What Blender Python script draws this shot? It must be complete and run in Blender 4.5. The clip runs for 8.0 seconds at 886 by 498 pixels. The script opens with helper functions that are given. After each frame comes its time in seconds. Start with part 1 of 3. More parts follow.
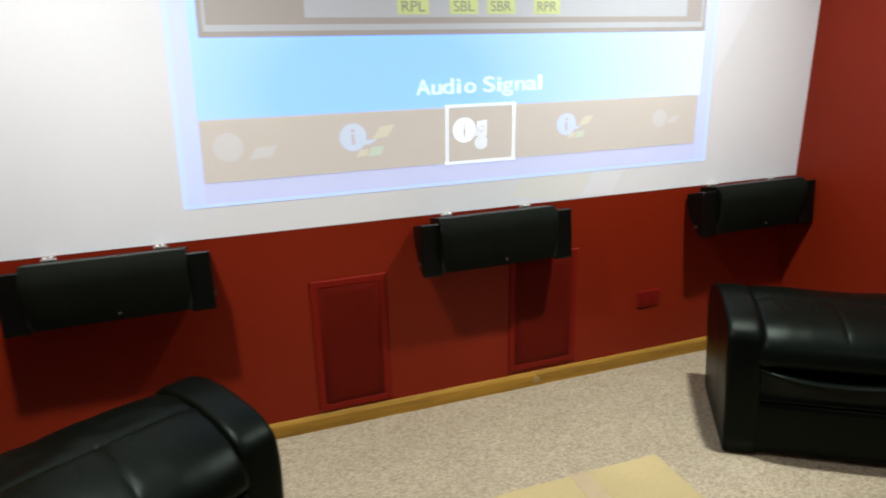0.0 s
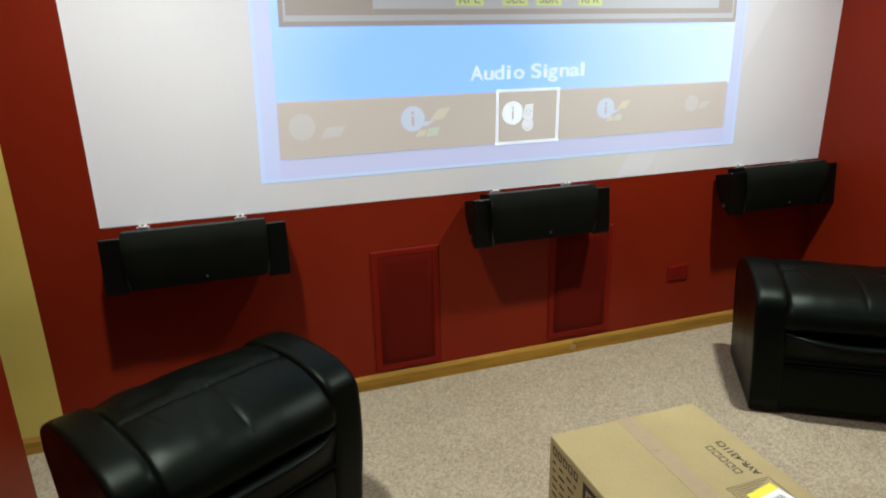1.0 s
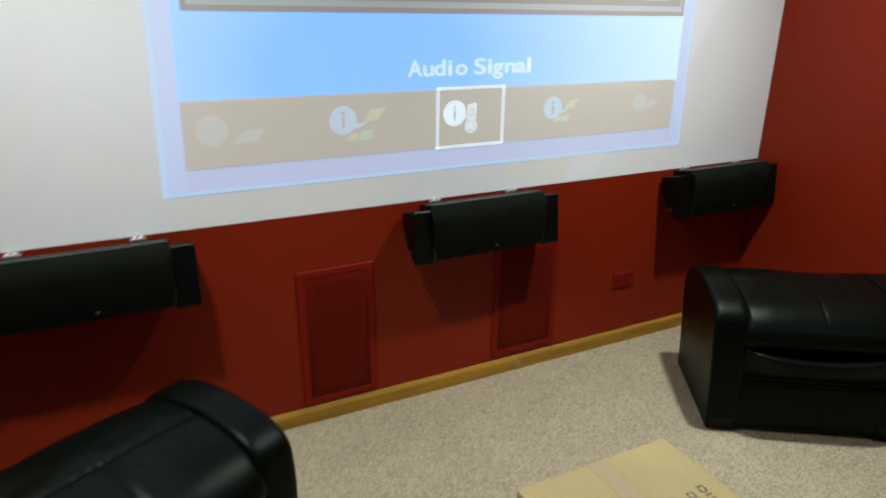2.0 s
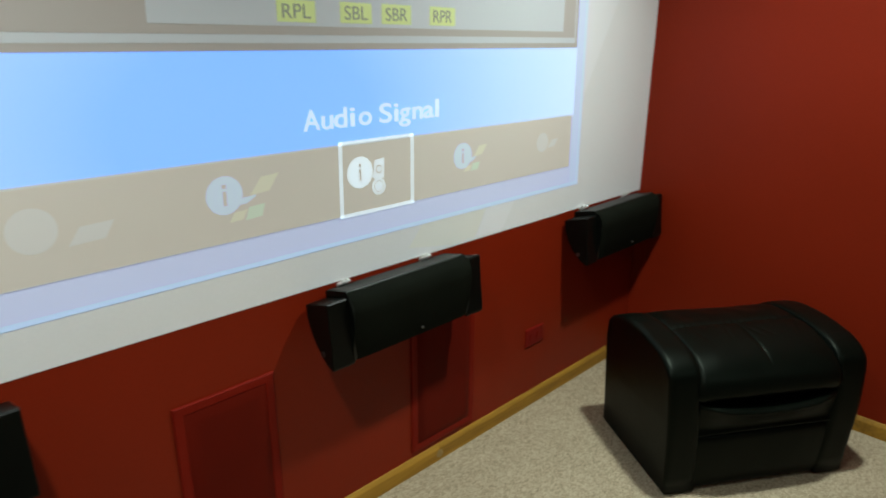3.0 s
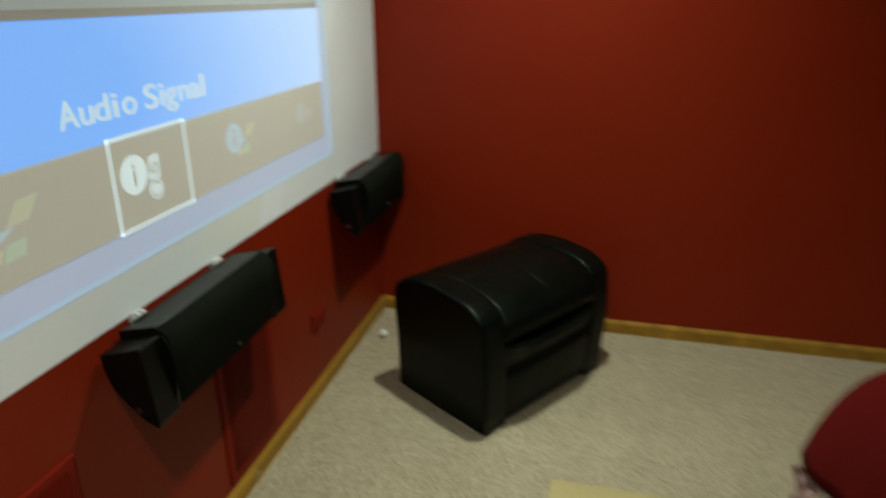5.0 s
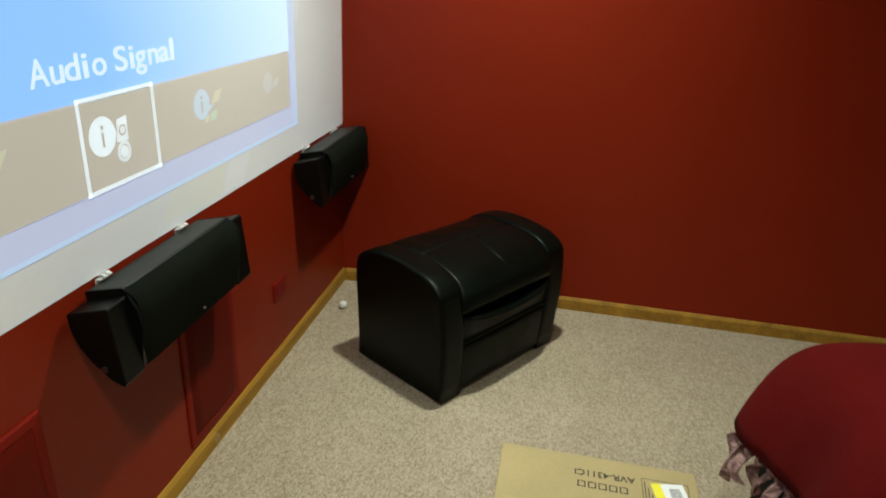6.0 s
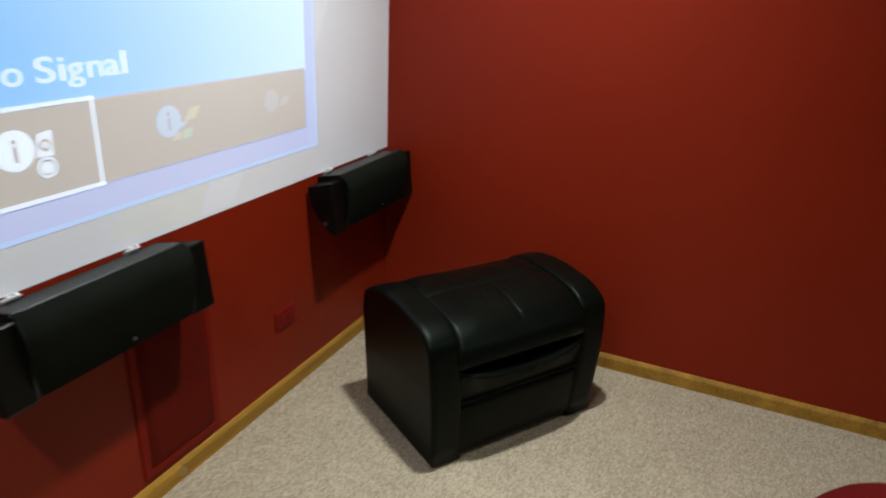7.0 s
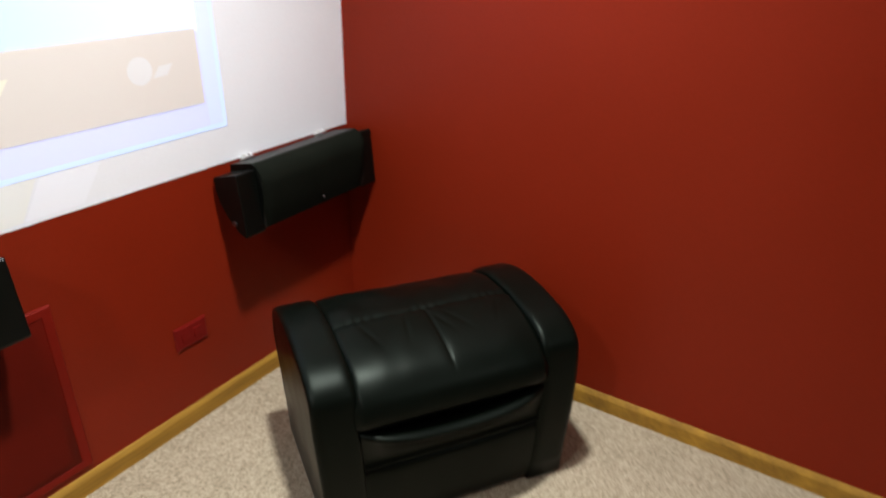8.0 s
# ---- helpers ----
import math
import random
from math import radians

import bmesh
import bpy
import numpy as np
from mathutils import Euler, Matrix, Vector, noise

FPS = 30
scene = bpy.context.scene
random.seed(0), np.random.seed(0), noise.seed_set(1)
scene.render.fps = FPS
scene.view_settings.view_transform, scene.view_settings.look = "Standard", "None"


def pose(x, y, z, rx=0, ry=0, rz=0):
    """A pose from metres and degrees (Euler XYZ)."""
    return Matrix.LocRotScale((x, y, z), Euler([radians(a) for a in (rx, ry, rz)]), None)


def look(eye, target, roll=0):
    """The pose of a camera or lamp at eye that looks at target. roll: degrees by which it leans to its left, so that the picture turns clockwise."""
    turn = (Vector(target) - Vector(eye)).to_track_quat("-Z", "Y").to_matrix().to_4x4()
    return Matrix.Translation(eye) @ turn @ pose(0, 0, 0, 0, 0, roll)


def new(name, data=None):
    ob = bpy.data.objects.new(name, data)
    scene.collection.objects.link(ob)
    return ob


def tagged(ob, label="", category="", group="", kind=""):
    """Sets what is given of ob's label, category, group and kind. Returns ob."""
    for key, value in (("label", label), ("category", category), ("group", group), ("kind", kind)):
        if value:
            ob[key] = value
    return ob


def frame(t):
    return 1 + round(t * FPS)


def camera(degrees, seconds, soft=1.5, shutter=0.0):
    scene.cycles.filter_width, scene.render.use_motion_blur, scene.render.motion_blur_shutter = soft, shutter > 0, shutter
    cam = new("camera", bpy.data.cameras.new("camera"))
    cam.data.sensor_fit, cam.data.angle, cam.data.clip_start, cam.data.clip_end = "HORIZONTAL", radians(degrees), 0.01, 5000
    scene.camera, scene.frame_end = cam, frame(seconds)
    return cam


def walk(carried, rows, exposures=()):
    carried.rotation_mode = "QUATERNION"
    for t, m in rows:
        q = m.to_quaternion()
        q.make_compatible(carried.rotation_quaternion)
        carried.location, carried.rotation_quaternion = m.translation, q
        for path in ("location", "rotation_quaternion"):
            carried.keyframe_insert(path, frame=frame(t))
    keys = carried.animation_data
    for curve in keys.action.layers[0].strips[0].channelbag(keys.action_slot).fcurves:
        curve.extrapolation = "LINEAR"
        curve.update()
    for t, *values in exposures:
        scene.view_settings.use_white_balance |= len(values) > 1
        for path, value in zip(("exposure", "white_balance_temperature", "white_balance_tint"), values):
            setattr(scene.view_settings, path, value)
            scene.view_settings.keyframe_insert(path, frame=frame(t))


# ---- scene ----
cam = camera(67.6, 8.0, soft=1.9, shutter=0.5)
PATH = [
    (0, (-2.44, -2.202, 1.397), (-1.809, -0.406, 0.784), -1.3),
    (0.5, (-2.551, -2.3, 1.386), (-2.013, -0.462, 0.809), -1.3),
    (1, (-2.66, -2.358, 1.398), (-2.058, -0.56, 0.761), -1.2),
    (1.2, (-2.693, -2.359, 1.397), (-2.068, -0.578, 0.736), 0.3),
    (2.3, (-2.631, -1.831, 1.431), (-1.657, -0.221, 0.754), -0.6),
    (2.5, (-2.651, -1.696, 1.425), (-1.572, -0.144, 0.771), -1.1),
    (3, (-2.684, -1.429, 1.448), (-1.338, -0.088, 0.822), 0.3),
    (3.5, (-2.628, -1.162, 1.426), (-1.143, -0.044, 0.688), 1.9),
    (4, (-2.649, -1.05, 1.428), (-1.105, -0.031, 0.667), 1.9),
    (4.5, (-2.631, -1.026, 1.437), (-1.02, -0.112, 0.682), 2.3),
    (5, (-2.764, -0.985, 1.452), (-0.958, -0.537, 0.719), -0.1),
    (5.2, (-2.871, -0.944, 1.463), (-1.049, -0.705, 0.674), 2.5),
    (6.3, (-2.751, -1.039, 1.453), (-0.968, -0.608, 0.657), 4.2),
    (6.5, (-2.65, -1.117, 1.429), (-0.912, -0.522, 0.638), 5.6),
    (7, (-2.429, -1.339, 1.441), (-0.729, -0.599, 0.688), 2.7),
    (7.5, (-2.093, -1.381, 1.407), (-0.425, -0.744, 0.507), 4.4),
    (8, (-1.729, -1.511, 1.402), (-0.211, -0.547, 0.525), 1.2),
]
EXPOSURE = [(0, -0.29, 5920, 8), (0.5, -0.43, 5920, 8), (1.2, -0.54, 5930, 6), (2.5, -0.73, 5800, 0), (3.5, -0.77, 6120, -6), (4.5, -0.92, 6300, -8), (5, -1.02, 6250, -9), (5.2, -0.90, 6450, -9),
            (6.5, -0.61, 5880, 6), (7, -0.60, 5750, 9), (7.5, -0.27, 5900, 12), (8, -0.09, 5920, 13)]
walk(cam, [(t, look(eye, target, roll)) for t, eye, target, roll in PATH], EXPOSURE)

# ---- world and light ----
world = bpy.data.worlds.new("world")
scene.world = world
world.use_nodes = True
world.node_tree.nodes["Background"].inputs[0].default_value = (0.9, 0.85, 0.8, 1)
world.node_tree.nodes["Background"].inputs[1].default_value = 0.003

CEIL = 2.44
# Front two follow the speaker shadows; the unseen back two are added fill.
CANS = [(-2.785, -0.83, 32.5), (-0.835, -0.84, 38.0), (-2.785, -3.4, 1.5), (-0.85, -3.4, 10.0)]
for cx, cy, watts in CANS:
    data = bpy.data.lights.new("can_lamp", "AREA")
    data.shape, data.size, data.energy, data.color = "DISK", 0.12, watts, (1.0, 0.985, 0.885)
    data.spread = radians(130)
    lamp = new("can_lamp", data)
    lamp.matrix_world = pose(cx, cy, CEIL - 0.012)


# ---- materials ----
def material(name, color, rough=0.6, metal=0.0, vary=0.15, scale=6.0, fine=120.0, bump=0.1, dist=0.001, spec=0.5, second=None, coat=0.0):
    """A two-scale mottled surface with fine relief."""
    m = bpy.data.materials.new(name)
    m.use_nodes = True
    nt = m.node_tree
    n, l = nt.nodes, nt.links
    b = n["Principled BSDF"]
    tc = n.new("ShaderNodeTexCoord")
    big, small = n.new("ShaderNodeTexNoise"), n.new("ShaderNodeTexNoise")
    big.inputs["Scale"].default_value, big.inputs["Detail"].default_value = scale, 4
    small.inputs["Scale"].default_value, small.inputs["Detail"].default_value = fine, 3
    for t in (big, small):
        l.new(tc.outputs["Object"], t.inputs["Vector"])
    mixf = n.new("ShaderNodeMath")
    mixf.operation = "MULTIPLY_ADD"
    l.new(small.outputs[0], mixf.inputs[0])
    mixf.inputs[1].default_value = 0.4
    half = n.new("ShaderNodeMath")
    half.operation = "MULTIPLY"
    l.new(big.outputs[0], half.inputs[0])
    half.inputs[1].default_value = 0.6
    l.new(half.outputs[0], mixf.inputs[2])
    ramp = n.new("ShaderNodeValToRGB")
    lo = [c * (1 - vary) for c in color]
    hi = [min(1, c * (1 + vary)) for c in (second or color)]
    ramp.color_ramp.elements[0].position, ramp.color_ramp.elements[1].position = 0.3, 0.7
    ramp.color_ramp.elements[0].color, ramp.color_ramp.elements[1].color = (*lo, 1), (*hi, 1)
    l.new(mixf.outputs[0], ramp.inputs[0])
    l.new(ramp.outputs[0], b.inputs["Base Color"])
    b.inputs["Metallic"].default_value = metal
    b.inputs["Specular IOR Level"].default_value = spec
    b.inputs["Coat Weight"].default_value = coat
    rr = n.new("ShaderNodeMath")
    rr.operation = "MULTIPLY_ADD"
    l.new(big.outputs[0], rr.inputs[0])
    rr.inputs[1].default_value, rr.inputs[2].default_value = 0.16, rough - 0.08
    l.new(rr.outputs[0], b.inputs["Roughness"])
    if bump:
        bp = n.new("ShaderNodeBump")
        bp.inputs["Strength"].default_value, bp.inputs["Distance"].default_value = bump, dist
        l.new(small.outputs[0], bp.inputs["Height"])
        l.new(bp.outputs[0], b.inputs["Normal"])
    return m


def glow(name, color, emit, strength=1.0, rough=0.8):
    """Pale self-glowing paint that stands in for projected light; also the lamp lens."""
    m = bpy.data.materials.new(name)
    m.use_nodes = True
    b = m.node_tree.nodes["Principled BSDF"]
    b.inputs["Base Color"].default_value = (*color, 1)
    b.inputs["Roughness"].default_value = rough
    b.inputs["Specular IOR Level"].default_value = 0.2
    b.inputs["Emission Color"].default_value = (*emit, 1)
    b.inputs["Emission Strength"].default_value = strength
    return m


def carpet_material():
    m = material("berber_carpet", (0.345, 0.281, 0.182), 0.95, vary=0.1, scale=3, fine=150, bump=0.4, dist=0.003, spec=0.1, second=(0.42, 0.350, 0.240))
    n, l = m.node_tree.nodes, m.node_tree.links
    b = n["Principled BSDF"]
    tc = [x for x in n if x.bl_idname == "ShaderNodeTexCoord"][0]
    vor = n.new("ShaderNodeTexVoronoi")
    vor.inputs["Scale"].default_value = 185
    mp = n.new("ShaderNodeMapping")
    mp.inputs["Scale"].default_value = (0.8, 1.3, 1.0)
    l.new(tc.outputs["Object"], mp.inputs[0])
    l.new(mp.outputs[0], vor.inputs["Vector"])
    fleck = n.new("ShaderNodeValToRGB")
    fleck.color_ramp.elements[0].position, fleck.color_ramp.elements[1].position = 0.0, 0.8
    fleck.color_ramp.elements[0].color, fleck.color_ramp.elements[1].color = (0.15, 0.113, 0.07, 1), (0.60, 0.508, 0.372, 1)
    sep = n.new("ShaderNodeSeparateColor")
    l.new(vor.outputs["Color"], sep.inputs[0])
    l.new(sep.outputs[0], fleck.inputs[0])
    mix = n.new("ShaderNodeMix")
    mix.data_type = "RGBA"
    mix.inputs[0].default_value = 0.45
    old = b.inputs["Base Color"].links[0].from_socket
    l.new(old, mix.inputs[6])
    l.new(fleck.outputs[0], mix.inputs[7])
    l.new(mix.outputs[2], b.inputs["Base Color"])
    bp = n.new("ShaderNodeBump")
    bp.inputs["Strength"].default_value, bp.inputs["Distance"].default_value = 0.8, 0.004
    bp.invert = True
    l.new(vor.outputs["Distance"], bp.inputs["Height"])
    l.new(b.inputs["Normal"].links[0].from_socket, bp.inputs["Normal"])
    l.new(bp.outputs[0], b.inputs["Normal"])
    return m


def oak_material(along):
    m = material("oak_trim", (0.24, 0.118, 0.014), 0.66, vary=0.28, scale=14, fine=95, bump=0.18, spec=0.3, second=(0.37, 0.20, 0.022))
    n, l = m.node_tree.nodes, m.node_tree.links
    tc = [x for x in n if x.bl_idname == "ShaderNodeTexCoord"][0]
    mp = n.new("ShaderNodeMapping")
    mp.inputs["Scale"].default_value = (0.07, 1, 1) if along == "x" else (1, 0.07, 1)
    l.new(tc.outputs["Object"], mp.inputs[0])
    for t in n:
        if t.bl_idname == "ShaderNodeTexNoise":
            l.new(mp.outputs[0], t.inputs["Vector"])
    return m


RED = material("red_wall_paint", (0.205, 0.0150, 0.0026), 0.48, vary=0.07, scale=2.5, fine=120, bump=0.25, dist=0.0012, spec=0.18)
RED_GLOSS = material("red_trim_paint", (0.185, 0.0080, 0.0026), 0.55, vary=0.08, scale=5, fine=90, bump=0.05, spec=0.12)
RED_FIELD = material("red_grille_panel", (0.108, 0.0060, 0.002), 0.6, vary=0.1, scale=5, fine=400, bump=0.2, dist=0.0006, spec=0.08)
YELLOW = material("yellow_wall_paint", (0.66, 0.50, 0.11), 0.6, vary=0.06, scale=2.5, fine=170, bump=0.12, dist=0.0008)
WHITE = material("white_screen_paint", (0.90, 0.905, 0.93), 0.7, vary=0.03, scale=2.0, fine=170, bump=0.1, dist=0.0006, spec=0.3)
# Out of view; kept dark so less light bounces into the shadows.
CEILING = material("ceiling_paint", (0.16, 0.145, 0.13), 0.8, vary=0.04, fine=90, bump=0.2)
CARPET = carpet_material()
OAK_X, OAK_Y = oak_material("x"), oak_material("y")
LEATHER = material("black_leather", (0.0020, 0.0029, 0.0020), 0.37, vary=0.25, scale=8, fine=260, bump=0.25, dist=0.0010, spec=0.096)
LEATHER_DARK = material("black_leather_base", (0.0012, 0.0018, 0.0012), 0.5, vary=0.2, scale=8, fine=260, bump=0.2, spec=0.08)
for leather in (LEATHER, LEATHER_DARK):
    leather.node_tree.nodes["Principled BSDF"].inputs["Specular Tint"].default_value = (0.88, 1.0, 0.86, 1)
GRILLE = material("black_grille_cloth", (0.0078, 0.0090, 0.0064), 0.75, vary=0.2, scale=10, fine=700, bump=0.3, dist=0.0006, spec=0.015)
CABINET = material("black_satin_cabinet", (0.0024, 0.0030, 0.0022), 0.40, vary=0.2, scale=14, fine=300, bump=0.08, spec=0.16)
# CABINET with the brightness of its lit top put into the colour.
CABINET_LIT = material("black_cabinet_lit_top", (0.014, 0.0155, 0.0125), 0.45, vary=0.2, scale=14, fine=300, bump=0.1, spec=0.3)
STEEL = material("silver_badge", (0.22, 0.22, 0.22), 0.35, metal=1.0, vary=0.05)
PUTTY = material("wood_filler", (0.37, 0.25, 0.095), 0.8, vary=0.2, scale=60, fine=200)
BRACKET = material("white_bracket", (0.62, 0.62, 0.61), 0.6, vary=0.04)
CARD = material("brown_cardboard", (0.37, 0.29, 0.13), 0.8, vary=0.08, scale=5, fine=140, bump=0.10, second=(0.41, 0.32, 0.145))
TAPE = material("packing_tape", (0.37, 0.275, 0.15), 0.3, vary=0.06, scale=20, fine=90, bump=0.04)
INK = material("black_ink", (0.02, 0.018, 0.016), 0.7, vary=0.2)
GREY_INK = material("grey_ink", (0.12, 0.12, 0.12), 0.7, vary=0.2)
NAVY = material("navy_print", (0.02, 0.022, 0.05), 0.6, vary=0.15)
LABEL_W = material("white_label", (0.78, 0.78, 0.78), 0.5, vary=0.03)
LABEL_Y = material("yellow_label", (0.80, 0.72, 0.04), 0.5, vary=0.04)
FLEECE = material("red_fleece", (0.092, 0.0038, 0.003), 0.95, vary=0.15, scale=7, fine=240, bump=0.5, dist=0.003, spec=0.1)
PRINT = material("printed_fleece", (0.05, 0.006, 0.007), 0.95, vary=0.1, scale=38, fine=90, bump=0.4, dist=0.003, spec=0.1, second=(0.52, 0.34, 0.30))
BALL = material("white_plastic", (0.78, 0.77, 0.72), 0.4, vary=0.03)
LENS = glow("lamp_lens", (0.8, 0.8, 0.8), (1.0, 0.87, 0.68), 6.0)


# ---- mesh helpers ----
def part(name, bm, mat, parent=None, label="", smooth=False):
    me = bpy.data.meshes.new(name)
    bmesh.ops.recalc_face_normals(bm, faces=bm.faces)
    if smooth:
        for f in bm.faces:
            f.smooth = True
    bm.to_mesh(me)
    bm.free()
    me.materials.append(mat)
    ob = new(name, me)
    ob.parent = parent
    if label:
        tagged(ob, label)
    return ob


def box(x0, x1, y0, y1, z0, z1, bevel=0.0, seg=2):
    bm = bmesh.new()
    bmesh.ops.create_cube(bm, size=1)
    for v in bm.verts:
        v.co = Vector((x0 + (v.co.x + 0.5) * (x1 - x0), y0 + (v.co.y + 0.5) * (y1 - y0), z0 + (v.co.z + 0.5) * (z1 - z0)))
    if bevel:
        bmesh.ops.bevel(bm, geom=bm.edges[:], offset=bevel, segments=seg, profile=0.6, affect="EDGES")
    return bm


def prism(profile, x0, x1, bevel=0.0, seg=3):
    """A (y, z) outline drawn out along x."""
    bm = bmesh.new()
    a = [bm.verts.new((x0, y, z)) for y, z in profile]
    b = [bm.verts.new((x1, y, z)) for y, z in profile]
    k = len(profile)
    caps = [bm.faces.new(a), bm.faces.new(b[::-1])]
    for i in range(k):
        bm.faces.new((a[i], b[i], b[(i + 1) % k], a[(i + 1) % k]))
    if bevel:
        rim = [e for f in caps for e in f.edges]
        bmesh.ops.bevel(bm, geom=rim, offset=bevel, segments=seg, profile=0.5, affect="EDGES")
    return bm


def loft(rows, closed=False):
    """A sheet through rows of points."""
    bm = bmesh.new()
    vs = [[bm.verts.new(p) for p in row] for row in rows]
    for r0, r1 in zip(vs, vs[1:]):
        k = len(r0)
        for i in range(k if closed else k - 1):
            j = (i + 1) % k
            bm.faces.new((r0[i], r0[j], r1[j], r1[i]))
    return bm


def smooth_line(points, n):
    """n + 1 points on a Catmull-Rom line through the points."""
    p = [Vector(q) for q in points]
    p = [2 * p[0] - p[1]] + p + [2 * p[-1] - p[-2]]
    out = []
    for k in range(n + 1):
        f = k / n * (len(p) - 3)
        i = min(int(f), len(p) - 4)
        t = f - i
        a, b, c, d = p[i:i + 4]
        out.append(0.5 * (2 * b + (c - a) * t + (2 * a - 5 * b + 4 * c - d) * t * t + (3 * b - a - 3 * c + d) * t ** 3))
    return out


def disc(cx, cz, y, r, r_in=0.0, n=28):
    bm = bmesh.new()
    if r_in:
        a = [bm.verts.new((cx + r * math.cos(t * math.tau / n), y, cz + r * math.sin(t * math.tau / n))) for t in range(n)]
        b = [bm.verts.new((cx + r_in * math.cos(t * math.tau / n), y, cz + r_in * math.sin(t * math.tau / n))) for t in range(n)]
        for i in range(n):
            bm.faces.new((a[i], a[(i + 1) % n], b[(i + 1) % n], b[i]))
    else:
        bm.faces.new([bm.verts.new((cx + r * math.cos(t * math.tau / n), y, cz + r * math.sin(t * math.tau / n))) for t in range(n)])
    return bm


def lettering(name, text, size, mat, parent, m, bold=0.0):
    """Words as a thin mesh: x along the line, y up the letters."""
    cu = bpy.data.curves.new(name, "FONT")
    cu.body, cu.size, cu.extrude, cu.offset = text, size, 0.0004, bold
    tmp = bpy.data.objects.new(name, cu)
    scene.collection.objects.link(tmp)
    me = bpy.data.meshes.new_from_object(tmp.evaluated_get(bpy.context.evaluated_depsgraph_get()))
    bpy.data.objects.remove(tmp)
    me.materials.clear()
    me.materials.append(mat)
    ob = new(name, me)
    ob.parent = parent
    ob.matrix_local = m
    return ob


def thing(name, x, y, z, rz, label, category, group=""):
    ob = new(name)
    ob.empty_display_size = 0.1
    ob.matrix_world = pose(x, y, z, 0, 0, rz)
    return tagged(ob, label, category, group)


def structure(name, bm, mat, label, category):
    return tagged(part(name, bm, mat), label, category, kind="structure")


# ---- the room ----
XL, YB, TH = -3.337, -5.0, 0.12
structure("floor", box(-4.7, TH, YB - TH, TH, -0.10, 0.0), CARPET, "beige flecked berber carpet over the whole room", "floor")
structure("ceiling", box(-4.7, TH, YB - TH, TH, CEIL, CEIL + 0.12), CEILING, "dark warm grey ceiling above the room, out of view, darkened to cut bounced light", "ceiling")
structure("wall_north", box(-3.296, 0, 0, TH, 0, CEIL), RED, "dark red painted wall under the projection screen", "wall")
structure("wall_north_hall", box(-4.7, -3.296, 0, TH, 0, CEIL), YELLOW, "mustard yellow painted wall past the red wall", "wall")
structure("wall_east", box(0, TH, YB - TH, TH, 0, CEIL), RED, "dark red painted side wall with oak baseboard", "wall")
structure("wall_south", box(-4.7, 0, YB - TH, YB, 0, CEIL), RED, "plain dark red painted back wall", "wall")
structure("wall_west", box(XL - TH, XL, YB, -0.295, 0, CEIL, 0.004), RED, "end of a dark red painted partition wall", "wall")
structure("wall_hall", box(-4.82, -4.7, YB, TH, 0, CEIL), YELLOW, "plain yellow painted hall wall", "wall")
def screen_sheet():
    bm = box(-3.067, 0, -0.0014, 0.002, 0.776, 2.30)
    for v in bm.verts:
        if v.co.z < 1 and v.co.x < -1:
            v.co.z = 0.787
    return bm


structure("wall_screen", screen_sheet(), WHITE, "white painted projection area on the red wall", "screen")

BASE = [(0.0, 0.0), (-0.012, 0.0), (-0.012, 0.045), (-0.0105, 0.050), (-0.0045, 0.060), (-0.002, 0.062), (0.0, 0.062)]


def baseboard(name, m, length, mat, label):
    ob = structure(name, prism(BASE, 0, length), mat, label, "baseboard")
    ob.matrix_world = m
    return ob


baseboard("baseboard_north_hall", pose(-4.7, 0, 0), 4.7 - 1.272, OAK_X, "stained oak baseboard along the screen wall")
baseboard("baseboard_north", pose(-1.2705, 0, 0), 1.2705 - 0.001, OAK_X, "stained oak baseboard along the screen wall")
baseboard("baseboard_east", pose(0, -0.0135, 0, 0, 0, -90), 4.98, OAK_Y, "stained oak baseboard along the side wall")

# putty over the joint in the north baseboard
def putty_smear():
    """An uneven dab of filler, thin at its rim."""
    rim = [(0.015 + 0.004 * noise.noise(Vector((math.cos(k * math.tau / 18), math.sin(k * math.tau / 18), 5.0))), k * math.tau / 18) for k in range(18)]
    rows = [[(-1.272 + 1.1 * r * f * math.cos(a), -0.0121 - d, 0.027 + 1.05 * r * f * math.sin(a)) for r, a in rim] for f, d in ((1.0, 0.0), (0.85, 0.0008), (0.45, 0.0012), (0.08, 0.0013))]
    bm = loft(rows, True)
    bm.verts.ensure_lookup_table()
    bm.faces.new(bm.verts[-18:])
    return bm


tagged(part("putty_patch", putty_smear(), PUTTY, smooth=True), "pale filler smear over the baseboard joint", "filler patch")


# ---- recessed lamps ----
def recessed_light(x, y):
    ob = thing("recessed_light", x, y, CEIL, 0, "round white recessed ceiling light, switched on, out of view; back pair is added fill", "ceiling light", "ceiling lights")
    n = 32
    rows = []
    for r, z in ((0.095, 0.0), (0.093, -0.006), (0.075, -0.008), (0.068, -0.002)):
        rows.append([(r * math.cos(k * math.tau / n), r * math.sin(k * math.tau / n), z) for k in range(n)])
    part("trim_ring", loft(rows, True), BRACKET, ob, smooth=True)
    bm = bmesh.new()
    bmesh.ops.create_circle(bm, cap_ends=True, radius=0.067, segments=32, matrix=Matrix.Translation((0, 0, -0.003)))
    part("lens", bm, LENS, ob, "glowing lamp lens")


for cx, cy, watts in CANS:
    recessed_light(cx, cy)


# ---- projected picture on the screen ----
def pic(u, v):
    """A point of the picture on the wall: u from its left to its right edge, v metres above its lower edge."""
    a = Vector((-2.535 + 0.030 * v, 0, 0.888 + v))
    b = Vector((-0.510 - 0.010 * v, 0, 0.882 + 0.98 * v))
    return a.lerp(b, u)


